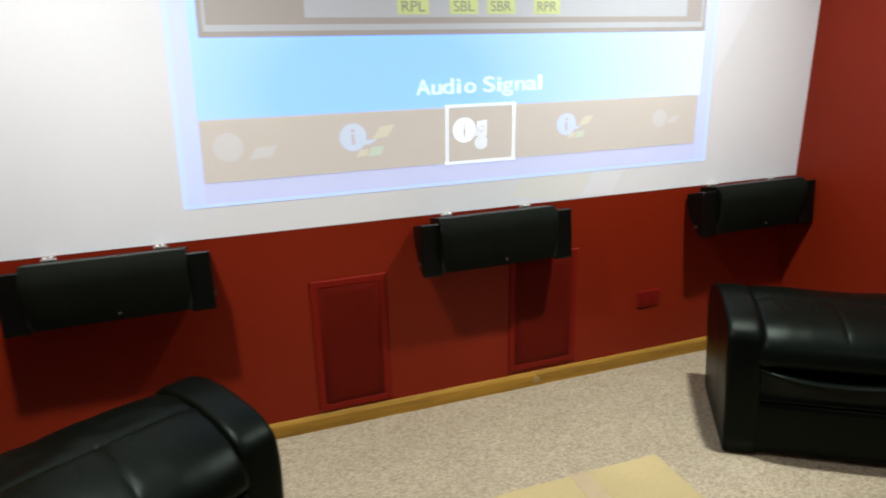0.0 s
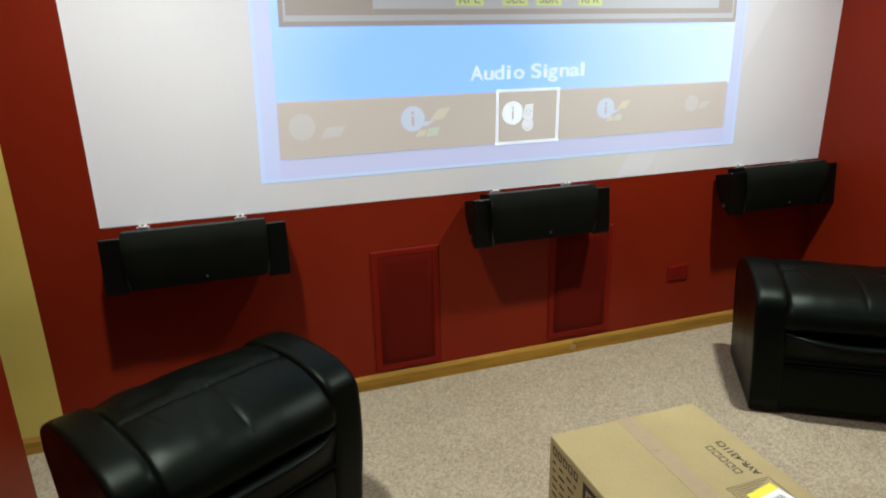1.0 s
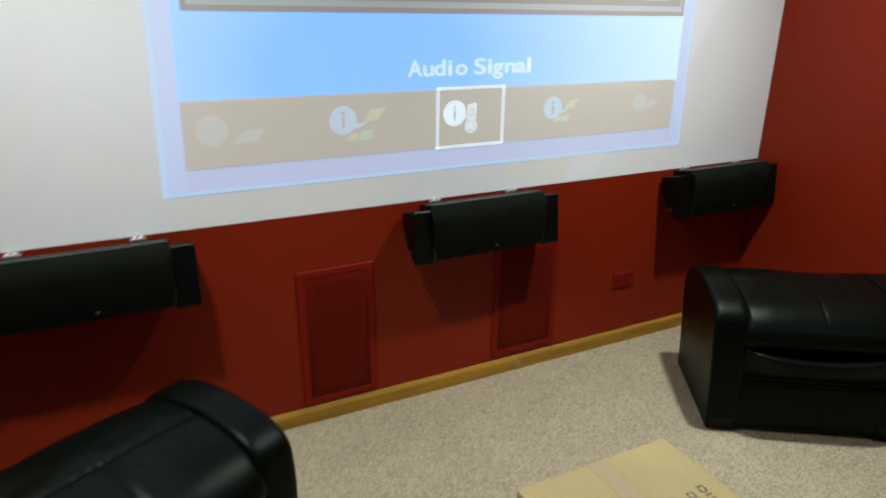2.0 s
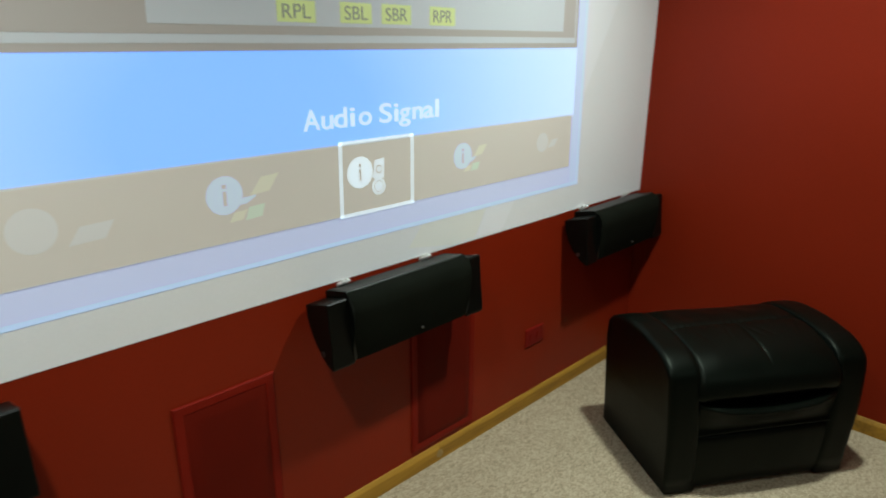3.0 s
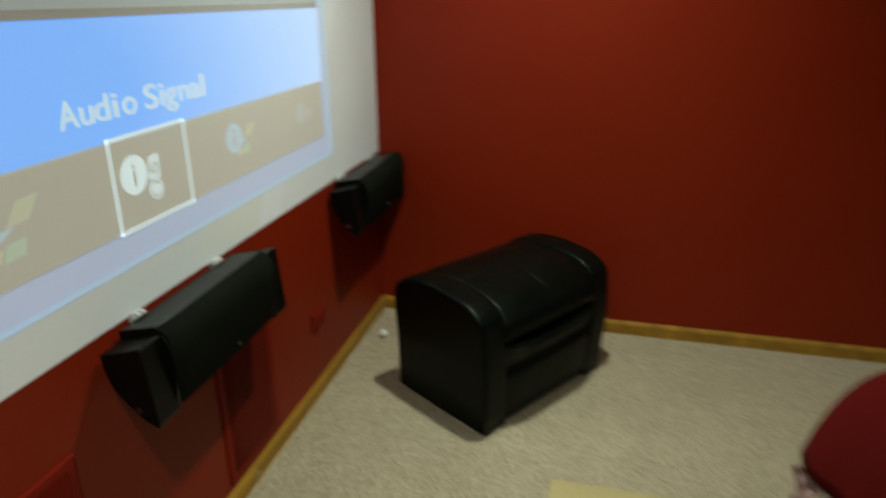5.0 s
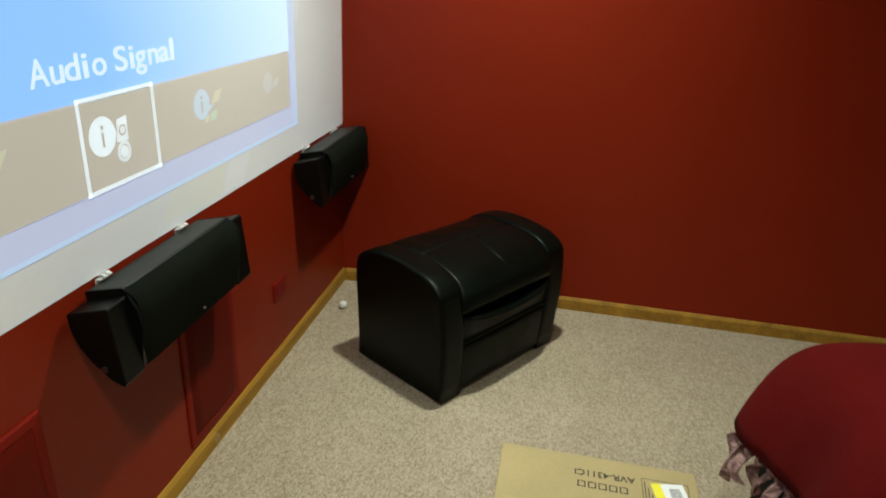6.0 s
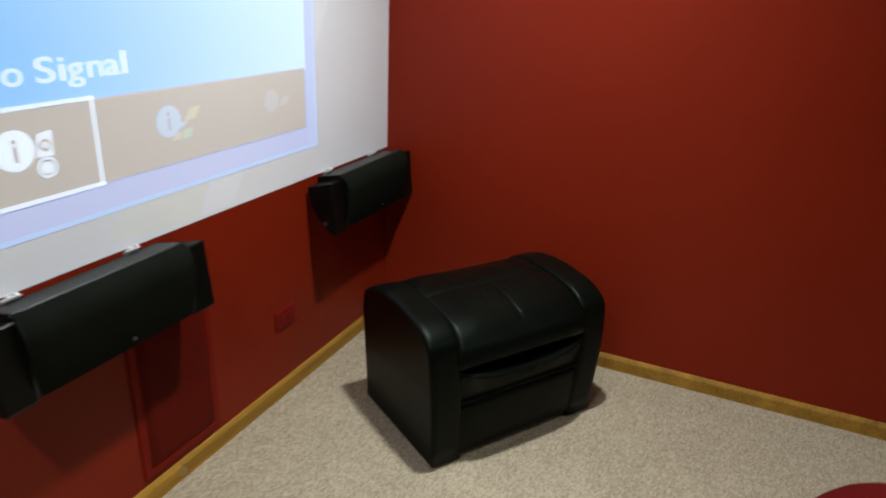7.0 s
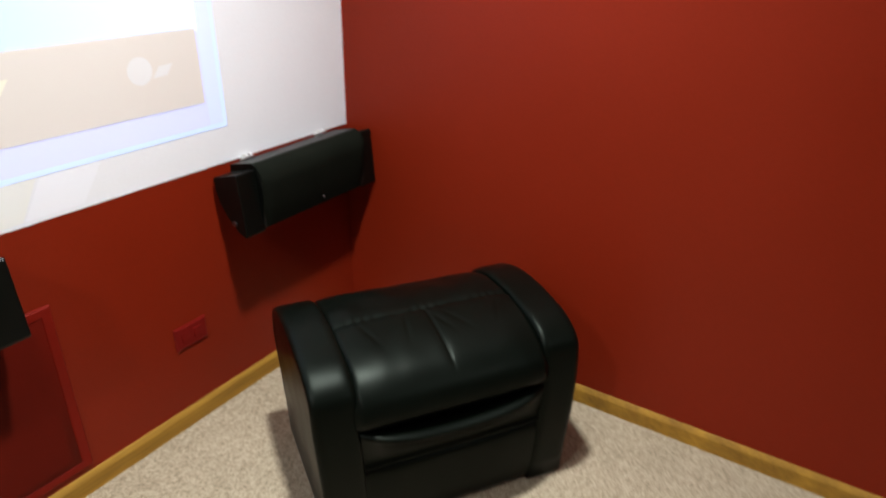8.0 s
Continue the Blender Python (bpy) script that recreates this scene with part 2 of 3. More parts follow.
def at_x(x, z):
    """u and v of a place on the wall."""
    v = 0.2
    for _ in range(6):
        a, b = pic(0, v), pic(1, v)
        u = (x - a.x) / (b.x - a.x)
        v += z - pic(u, v).z
    return u, v


PICTURE = thing("projected_picture", -1.5, -0.0026, 0.9, 0, "bright blue projected settings menu, painted as glowing patches on the white screen", "projected picture")


def quad(name, mat, us, vs, depth, label="", n=1):
    """One flat patch of the picture, depth layers of half a millimetre in front of the wall."""
    bm = bmesh.new()
    cols = []
    for k in range(n + 1):
        u = us[0] + (us[1] - us[0]) * k / n
        cols.append([bm.verts.new(pic(u, v) + Vector((1.5, -0.0006 * depth, -0.9))) for v in vs])
    for a, b in zip(cols, cols[1:]):
        bm.faces.new((a[0], b[0], b[1], a[1]))
    return part(name, bm, mat, PICTURE, label)


def sky_blue():
    """The menu's blue background: paler towards the edges and the lower right."""
    m = glow("menu_blue", (0.22, 0.25, 0.28), (0.1, 0.3, 0.75), 1.5)
    n, l = m.node_tree.nodes, m.node_tree.links
    b = n["Principled BSDF"]
    tc = n.new("ShaderNodeTexCoord")
    gr = n.new("ShaderNodeTexGradient")
    gr.gradient_type = "SPHERICAL"
    mp = n.new("ShaderNodeMapping")
    mp.inputs["Location"].default_value = (0.28, 0, -0.42)
    mp.inputs["Scale"].default_value = (0.75, 0.001, 1.25)
    l.new(tc.outputs["Object"], mp.inputs[0])
    l.new(mp.outputs[0], gr.inputs[0])
    ramp = n.new("ShaderNodeValToRGB")
    ramp.color_ramp.elements[0].color, ramp.color_ramp.elements[1].color = (0.67, 0.79, 1.2, 1), (0.20, 0.44, 1.15, 1)
    ramp.color_ramp.elements[1].position = 0.75
    l.new(gr.outputs[0], ramp.inputs[0])
    l.new(ramp.outputs[0], b.inputs["Emission Color"])
    return m


# The menu's light is emission in these paints; no projector lamp shines.
P_BLUE = sky_blue()
P_EDGE = glow("menu_edge", (0.45, 0.45, 0.45), (0.40, 0.58, 0.95))
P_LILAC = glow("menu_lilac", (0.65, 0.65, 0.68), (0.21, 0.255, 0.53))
P_SIDE = glow("menu_side", (0.64, 0.655, 0.69), (0.22, 0.30, 0.60))
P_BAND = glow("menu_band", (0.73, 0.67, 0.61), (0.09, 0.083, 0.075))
P_LINE = glow("menu_line", (0.82, 0.80, 0.78), (0.05, 0.05, 0.06))
P_DARK = glow("menu_brown", (0.54, 0.50, 0.48), (0.0, 0.0, 0.0), 0.0)
P_GREY = glow("menu_grey", (0.66, 0.68, 0.71), (0.03, 0.04, 0.06))
P_WHITE = glow("menu_white", (0.8, 0.8, 0.8), (0.60, 0.70, 0.82))
P_PALE = glow("menu_pale", (0.70, 0.73, 0.78), (0.19, 0.26, 0.42))
P_TEXT = glow("menu_text", (0.7, 0.72, 0.7), (0.66, 0.80, 0.88))
P_FAINT = glow("menu_faint", (0.80, 0.77, 0.74), (0.06, 0.065, 0.08))
P_GREEN = glow("menu_green", (0.74, 0.79, 0.69), (0.105, 0.135, 0.10))
P_TAN = glow("menu_tan", (0.80, 0.77, 0.66), (0.13, 0.125, 0.085))
P_LIME = glow("menu_lime", (0.70, 0.74, 0.42), (0.15, 0.2, 0.03))
P_INK = glow("menu_ink", (0.40, 0.43, 0.36), (0.02, 0.02, 0.02))

TOP = 1.14
quad("border", P_EDGE, (0, 1), (0, TOP), 0, n=4)
quad("background", P_BLUE, (0.006, 0.994), (0.27, TOP - 0.012), 1, n=4)
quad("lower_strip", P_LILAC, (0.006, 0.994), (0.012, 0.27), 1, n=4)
quad("side_strip", P_SIDE, (0.006, 0.033), (0.012, TOP - 0.012), 2)
quad("side_strip", P_SIDE, (0.972, 0.994), (0.012, TOP - 0.012), 2)
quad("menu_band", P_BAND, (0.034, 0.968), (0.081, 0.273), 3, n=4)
quad("band_line", P_LINE, (0.034, 0.968), (0.273, 0.278), 3, n=4)
quad("band_line", P_LINE, (0.034, 0.968), (0.078, 0.081), 3, n=4)
quad("panel_edge", P_DARK, (0.046, 0.971), (0.520, TOP - 0.05), 3, n=4)
quad("panel_strip", P_GREY, (0.054, 0.964), (0.537, TOP - 0.07), 4, n=4)
quad("panel_line", P_DARK, (0.058, 0.960), (0.556, TOP - 0.08), 5, n=4)
quad("panel_field", P_GREY, (0.205, 0.925), (0.576, TOP - 0.10), 6, n=4)
u0, v0 = at_x(-1.649, 0.959)
u1, v1 = at_x(-1.380, 1.166)
for us, vs in (((u0, u1), (v0, v0 + 0.009)), ((u0, u1), (v1 - 0.009, v1)), ((u0, u0 + 0.0045), (v0, v1)), ((u1 - 0.0045, u1), (v0, v1))):
    quad("selection_bar", P_WHITE, us, vs, 5)


def flat(name, bm, mat, label=""):
    """A shape drawn on the wall plane, moved into the picture."""
    for v in bm.verts:
        v.co += Vector((1.5, 0, -0.9))
    return part(name, bm, mat, PICTURE, label)


def leaf(cx, cz, w, h, lean, y):
    bm = bmesh.new()
    bm.faces.new([bm.verts.new((cx + dx * w + dz * lean, y, cz + dz * h)) for dx, dz in ((-0.5, -0.5), (0.5, -0.4), (0.55, 0.5), (-0.4, 0.42))])
    return bm


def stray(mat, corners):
    """A faint patch beside the picture: stray projector light painted as a pale glowing quad."""
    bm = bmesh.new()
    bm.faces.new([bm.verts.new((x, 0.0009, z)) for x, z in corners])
    flat("painted_stray_light", bm, mat)


P_STRAY = glow("stray_cream_paint", (0.86, 0.86, 0.84), (0.05, 0.048, 0.03))
P_STRAY_BLUE = glow("stray_blue_paint", (0.88, 0.88, 0.90), (0.055, 0.06, 0.075))
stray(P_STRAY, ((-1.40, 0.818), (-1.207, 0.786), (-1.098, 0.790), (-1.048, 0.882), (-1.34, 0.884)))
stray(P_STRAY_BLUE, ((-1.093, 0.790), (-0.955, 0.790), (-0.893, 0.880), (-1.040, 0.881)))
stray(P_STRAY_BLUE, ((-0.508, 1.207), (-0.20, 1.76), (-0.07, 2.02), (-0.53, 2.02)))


def info_icon(cx, cz, r, mat, stem, kind, size=1.0):
    flat("icon_disc", disc(cx, cz, -0.0024, r), mat)
    bm = bmesh.new()
    for z0, z1, w in ((-0.55, 0.22, 0.11), (0.36, 0.58, 0.13)):
        vs = [bm.verts.new((cx + sx * r * w, -0.0030, cz + z * r)) for sx, z in ((-1, z0), (1, z0), (1, z1), (-1, z1))]
        bm.faces.new(vs)
    flat("icon_stem", bm, stem)
    if kind == "speaker":
        bm = bmesh.new()
        outer = [(cx + 0.065 + a, cz + b) for a, b in ((-0.020, -0.022), (0.018, -0.025), (0.020, 0.030), (-0.012, 0.026))]
        bm.faces.new([bm.verts.new((a, -0.0028, b)) for a, b in outer])
        flat("icon_speaker", bm, mat)
        flat("icon_cone", disc(cx + 0.066, cz + 0.001, -0.0033, 0.014), P_BAND)
        flat("icon_cone", disc(cx + 0.066, cz + 0.001, -0.0036, 0.007), mat)
        flat("icon_ring", disc(cx + 0.064, cz - 0.048, -0.0034, 0.023, 0.018), P_WHITE)
        flat("icon_dot", disc(cx + 0.064, cz - 0.048, -0.0034, 0.013), P_WHITE)
    elif kind == "cards":
        for dx, dz, w, h, lean, c in ((0.105, 0.012, 0.05, 0.045, 0.03, P_TAN), (0.075, -0.052, 0.045, 0.034, 0.008, P_GREEN), (0.05, -0.02, 0.035, 0.018, 0.03, P_PALE), (0.03, -0.055, 0.035, 0.025, 0.012, P_TAN)):
            flat("icon_card", leaf(cx + dx * size, cz + dz * size, w * size, h * size, lean * size, -0.0021 - 0.0002 * dx), c)


info_icon(-1.578, 1.078, 0.043, P_WHITE, P_BAND, "speaker")
info_icon(-1.978, 1.080, 0.046, P_PALE, P_BAND, "cards")
info_icon(-1.168, 1.073, 0.041, P_PALE, P_BAND, "cards", 0.78)
flat("icon_disc", disc(-2.379, 1.076, -0.0024, 0.046), P_FAINT)
flat("icon_card", leaf(-2.275, 1.052, 0.07, 0.04, 0.02, -0.0024), P_FAINT)
flat("icon_disc", disc(-0.752, 1.070, -0.0024, 0.034), P_FAINT)
flat("icon_card", leaf(-0.69, 1.062, 0.04, 0.03, 0.02, -0.0024), P_FAINT)


def words(name, text, x0, x1, z, height, mat, out=0.0016, bold=0.0):
    """Text of a given capital height that fills x0 to x1 on the wall, on a line at z."""
    ob = lettering(name, text, height / 0.7, mat, PICTURE, Matrix(), bold)
    xs = [v.co.x for v in ob.data.vertices]
    k = (x1 - x0) / (max(xs) - min(xs))
    ob.matrix_local = pose(x0 + 1.5 - k * min(xs), -out, z - 0.9, 90, 0, 0) @ Matrix.Diagonal((k, 1, 1, 1))
    return ob


CAPTION = (("A", -1.748, -1.704), ("u", -1.693, -1.663), ("d", -1.654, -1.618), ("i", -1.602, -1.592), ("o", -1.573, -1.535), ("S", -1.501, -1.463),
           ("i", -1.448, -1.438), ("g", -1.429, -1.393), ("n", -1.378, -1.344), ("a", -1.335, -1.299), ("l", -1.287, -1.278))
for text, x0, x1 in CAPTION:
    words("caption_letter", text, x0 - 0.002, x1 + 0.003, 1.206 + 0.002 * (-1.5 - x0), 0.052, P_TEXT, bold=0.0004)
for text, x0, x1, z in (("RPL", -1.806, -1.699, 1.467), ("SBL", -1.625, -1.524, 1.466), ("SBR", -1.490, -1.386, 1.465), ("RPR", -1.314, -1.212, 1.463)):
    bm = bmesh.new()
    bm.faces.new([bm.verts.new((x, -0.0043, zz)) for x, zz in ((x0, z), (x1, z - 0.0015), (x1, z + 0.048), (x0, z + 0.05))])
    flat("tag", bm, P_LIME)
    words("tag_letters", text, x0 + 0.014, x1 - 0.014, z + 0.008, 0.033, P_INK, 0.0049)


# ---- wall panels and outlet ----
def ring_sheet(levels):
    """Nested rectangles (x0, x1, z0, z1, y) joined into a stepped panel."""
    rows = [[(x0, y, z0), (x1, y, z0), (x1, y, z1), (x0, y, z1)] for x0, x1, z0, z1, y in levels]
    bm = loft(rows, True)
    bm.verts.ensure_lookup_table()
    bm.faces.new(bm.verts[-4:])
    return bm


def access_panel(x0, x1, z0, z1):
    ob = thing("wall_panel", (x0 + x1) / 2, 0, z0, 0, "rectangular red panel with a padded dark red field, set in the red wall", "wall panel", "wall panels")
    w, h = (x1 - x0) / 2, z1 - z0
    def step(inset, y):
        return (-w + inset, w - inset, inset, h - inset, y)
    part("frame", ring_sheet([step(0, 0.002), step(0, -0.004), step(0.004, -0.007), step(0.024, -0.007), step(0.026, -0.005)]), RED_GLOSS, ob)
    field = ring_sheet([step(0.0262, -0.0052)] + [step(0.027 + 0.032 * k / 8, -0.0055 - 0.010 * math.sin(k / 8 * math.pi / 2)) for k in range(9)])
    part("field", field, RED_FIELD, ob, "darker red cloth-covered inner field", smooth=True)


access_panel(-2.166, -1.890, 0.074, 0.587)
access_panel(-1.396, -1.093, 0.082, 0.578)


OUTLET_RED = material("red_plastic_paint", (0.165, 0.0065, 0.004), 0.5, vary=0.06, scale=30, spec=0.12)


def outlet_plate():
    ob = thing("outlet_plate", -0.737, 0, 0.304, 0, "red painted wall outlet plate above the baseboard", "outlet")
    part("plate", ring_sheet([(-0.055, 0.055, -0.037, 0.037, 0.002), (-0.055, 0.055, -0.037, 0.037, -0.004), (-0.050, 0.050, -0.032, 0.032, -0.007)]), OUTLET_RED, ob)
    for s in (-1, 1):
        part("socket", box(s * 0.021 - 0.013, s * 0.021 + 0.013, -0.0095, -0.006, -0.016, 0.016, 0.002), OUTLET_RED, ob)


outlet_plate()


# ---- wall speakers ----
def wall_speaker(x):
    """A wide speaker leaning back to look up: a cloth-covered middle between two lower end caps."""
    ob = thing("wall_speaker", x, 0, 0.589, 0, "wide black speaker hung on the wall under the screen", "speaker", "wall speakers")
    wing = [(-0.108, 0.188), (-0.112, 0.184), (-0.129, 0.008), (-0.126, 0.001), (-0.121, 0.0), (-0.095, 0.012), (-0.056, 0.048), (-0.030, 0.085), (-0.018, 0.125), (-0.012, 0.158), (-0.016, 0.162)]
    caps = [part("end_cap", prism(wing, x0, x1, 0.003, 2), CABINET, ob) for x0, x1 in ((-0.294, -0.222), (0.222, 0.294))]
    body = [(-0.100, 0.203), (-0.105, 0.199), (-0.130, 0.155), (-0.137, 0.11), (-0.131, 0.05), (-0.127, 0.016), (-0.123, 0.008), (-0.095, 0.016), (-0.056, 0.050), (-0.030, 0.087), (-0.016, 0.13), (-0.010, 0.180), (-0.016, 0.184)]
    part("body", prism(body, -0.226, 0.226, 0.004, 2), CABINET_LIT, ob, "black textured cabinet, coloured lighter for its lit top")
    # Thin dark plates added to hide the lightened body's sides.
    for x0, x1 in ((-0.2275, -0.2262), (0.2262, 0.2275)):
        part("side_mask", prism(body, x0, x1), CABINET, ob)
    front = [(-0.1065, 0.2015), (-0.133, 0.189), (-0.1465, 0.163), (-0.1480, 0.132), (-0.1415, 0.070), (-0.129, 0.010)]
    line = smooth_line([(0, y, z) for y, z in front], 14)
    rows = []
    for k in range(25):
        f = k / 24 * 2 - 1
        dip = 0.010 * max(0.0, abs(f) - 0.90) / 0.10
        rows.append([(0.2272 * f, p.y + dip - 0.001, p.z) for p in line])
    grille = part("grille", loft(rows), GRILLE, ob, "black cloth grille", smooth=True)
    bm = bmesh.new()
    bmesh.ops.create_uvsphere(bm, u_segments=12, v_segments=8, radius=0.0042, matrix=Matrix.Translation((0.02, -0.1368, 0.034)))
    part("badge", bm, STEEL, grille, "small silver badge", smooth=True)
    for s in (-1, 1):
        bm = bmesh.new()
        bmesh.ops.create_cone(bm, cap_ends=True, radius1=0.008, radius2=0.008, depth=0.006, segments=16, matrix=Matrix.Translation((s * 0.2945, -0.084, 0.038)) @ pose(0, 0, 0, 0, 90, 0))
        part("screw_cap", bm, STEEL, caps[(s + 1) // 2])
    for bx in (-0.165, 0.15):
        bm = prism([(-0.0045, 0.150), (-0.0045, 0.190), (-0.012, 0.192), (-0.020, 0.192), (-0.020, 0.1895), (-0.012, 0.1885), (-0.007, 0.186), (-0.007, 0.150)], bx - 0.020, bx + 0.020)
        tab = part("mount_tab", bm, BRACKET, ob, "white metal mounting tab")
        for hx in (-0.013, 0.004):
            hook = prism([(-0.006, 0.190), (-0.010, 0.1985), (-0.017, 0.2005), (-0.026, 0.1965), (-0.026, 0.1945), (-0.017, 0.1982), (-0.0115, 0.1965), (-0.008, 0.190)], bx + hx, bx + hx + 0.009)
            part("hook", hook, BRACKET, tab)
    return ob


for sx in (-2.770, -1.489, -0.2975):
    wall_speaker(sx)


# ---- ottomans ----
SIDE = [(0.002, 0.012), (-0.010, 0.24), (0.0, 0.39), (0.016, 0.448), (0.075, 0.486), (0.16, 0.502), (0.25, 0.508), (0.35, 0.498), (0.43, 0.466), (0.458, 0.415), (0.462, 0.24), (0.462, 0.012)]
OTTOMANS = "leather ottomans"


def ottoman(x, y, rz, label, gap, width=1.0):
    """The origin lies on the floor in the middle of the front; y runs to the back."""
    ob = thing("ottoman", x, y, 0, rz, label, "ottoman", OTTOMANS)
    ob.scale.x = width
    line = smooth_line([(0, a, b) for a, b in SIDE], 44)
    cy, cz = 0.23, 0.26
    for s in (-1, 1):
        rows = []
        for k in range(17):
            f = math.sin((k / 16 * 2 - 1) * math.pi / 2)
            inset = 0.015 * (1 - math.sqrt(max(0.0, 1 - abs(f) ** 7)))
            row = []
            for p in line:
                q = Vector((p.y - cy, p.z - cz))
                low = min(1.0, max(0.0, (p.z - 0.012) / 0.1))
                q *= 1 - inset * (0.35 + 0.65 * low) / q.length
                flare = 0.021 * min(1.0, max(0.0, (p.z - 0.012) / 0.36))
                row.append((s * (0.281 + flare) + 0.055 * f, q.x + cy, max(0.010, q.y + cz)))
            rows.append(row)
        bm = loft(rows)
        bm.verts.ensure_lookup_table()
        m = len(line)
        bm.faces.new(bm.verts[:m])
        bm.faces.new(bm.verts[-m:][::-1])
        bmesh.ops.holes_fill(bm, edges=[e for e in bm.edges if e.is_boundary])
        arm = part("side_arm", bm, LEATHER, ob, smooth=True)
        for pl in arm.data.polygons:
            pl.use_smooth = abs(pl.normal.x) < 0.98 and len(pl.vertices) == 4
    # the padded top between the arms, with its seams
    top = smooth_line([(0, a, b) for a, b in ((0.030, 0.335), (-0.002, 0.347), (-0.014, 0.375), (0.000, 0.418), (0.05, 0.460), (0.13, 0.487), (0.22, 0.497), (0.32, 0.490), (0.41, 0.464), (0.452, 0.415), (0.460, 0.34), (0.460, 0.18))], 170)
    rows = []
    for k in range(121):
        f = k / 120 * 2 - 1
        row = []
        for p in top:
            q = Vector((p.y - cy, p.z - cz))
            puff = 0.010 * (1 - abs(f) ** 6) - 0.012 * max(0, abs(f) - 0.93) / 0.07
            cross = (-0.005 * math.exp(-((p.y - 0.218) / 0.005) ** 2) - 0.0025 * math.exp(-((p.y - 0.218) / 0.020) ** 2)) if p.z > 0.37 else 0
            along = -(0.0035 * math.exp(-(f / 0.012) ** 2) + 0.002 * math.exp(-(f / 0.05) ** 2)) * (1 if 0.01 < p.y < 0.222 and p.z > 0.37 else 0) * min(1, max(0, (0.222 - p.y) / 0.02)) * min(1, max(0, (p.y - 0.01) / 0.06))
            pull = -0.0015 * math.exp(-(f / 0.16) ** 2) * math.exp(-((p.y - 0.19) / 0.07) ** 2) if p.z > 0.37 else 0
            pucker = 0.0011 * math.sin(f * 46 + 3 * math.sin(f * 9)) * math.exp(-((p.y - 0.218) / 0.016) ** 2) if p.z > 0.37 else 0
            folds = pucker + 0.0011 * noise.noise(Vector((f * 5 + x, p.y * 14, p.z * 14 + y))) + 0.0003 * noise.noise(Vector((f * 10 + y, p.y * 22, 4.0))) * math.exp(-((p.y - 0.17) / 0.09) ** 2) 
            crease = sum(-0.0024 * math.exp(-((f - c - g * (p.y - 0.13)) / 0.024) ** 2) for c, g in ((-0.30, 0.9), (-0.62, -1.5), (0.14, -1.9), (0.30, -2.6), (0.66, 1.8))) * math.exp(-((p.y - 0.155) / 0.035) ** 2) if p.z > 0.37 else 0
            lumps = 0.009 * noise.noise(Vector((f * 2.6 + x, p.y * 9, 3.0))) * min(1, max(0, (p.y - 0.23) / 0.05)) if p.z > 0.40 else 0
            q *= 1 + (puff + cross + along + pull + folds + crease + lumps) / q.length
            row.append((0.258 * f, q.x + cy, q.y + cz))
        rows.append(row)
    part("cushion", loft(rows), LEATHER, ob, "padded cushion with stitched cross seam", smooth=True)
    # the front below it: a sagging pocket flap and the lower panel
    rows = []
    for k in range(33):
        f = k / 32 * 2 - 1
        sag = gap * (1 - f * f) ** 1.3
        zl = 0.326 - sag
        o = 1 - abs(f) ** 5
        pts = [(0.045, zl - 0.016), (0.016 - 0.010 * o, zl + 0.002), (0.004 - 0.030 * o, zl + 0.012), (-0.004 - 0.040 * o, zl + 0.003), (-0.004 - 0.026 * o, zl - 0.014), (0.003 - 0.004 * (1 - f * f), 0.245), (-0.006, 0.226), (0.012, 0.213)]
        rows.append([((0.230 + 0.055 * (p.z - 0.01)) * f, p.y, p.z) for p in smooth_line([(0, a, b) for a, b in pts], 22)])
    part("pocket_flap", loft(rows), LEATHER, ob, "sagging leather flap across the front", smooth=True)
    rows = []
    for k in range(25):
        f = k / 24 * 2 - 1
        bulge = 0.006 * (1 - f ** 4)
        pts = [(0.02, 0.218), (0.004 - bulge, 0.208), (-bulge, 0.165), (0.002 - bulge, 0.085), (0.006 - bulge * 0.5, 0.035), (0.016, 0.014)]
        rows.append([((0.230 + 0.055 * (p.z - 0.01)) * f, p.y + 0.0012 * noise.noise(Vector((f * 4, p.z * 12, x))), p.z) for p in smooth_line([(0, a, b) for a, b in pts], 20)])
    part("front_panel", loft(rows), LEATHER, ob, smooth=True)
    part("core", box(-0.212, 0.212, 0.022, 0.45, 0.012, 0.33), LEATHER_DARK, ob)
    for fx in (-0.25, 0.25):
        for fy in (0.05, 0.40):
            bm = bmesh.new()
            bmesh.ops.create_cone(bm, cap_ends=True, radius1=0.018, radius2=0.022, depth=0.016, segments=16, matrix=Matrix.Translation((fx, fy, 0.008)))
            part("foot", bm, LEATHER_DARK, ob)
    return ob


ottoman(-0.616, -0.854, -33.3, "black leather ottoman in the corner of the red walls", 0.021)
ottoman(-2.661, -0.864, 29.5, "black leather ottoman beside the cardboard carton", 0.001, 0.972)


# ---- cardboard carton ----
def letter_ring(x0, x1, y0, y1, z, w=0.0032):
    """A thin rectangular outline lying flat."""
    rows = [[(x0, y0, z), (x1, y0, z), (x1, y1, z), (x0, y1, z)], [(x0 + w, y0 + w, z), (x1 - w, y0 + w, z), (x1 - w, y1 - w, z), (x0 + w, y1 - w, z)]]
    return loft(rows, True)


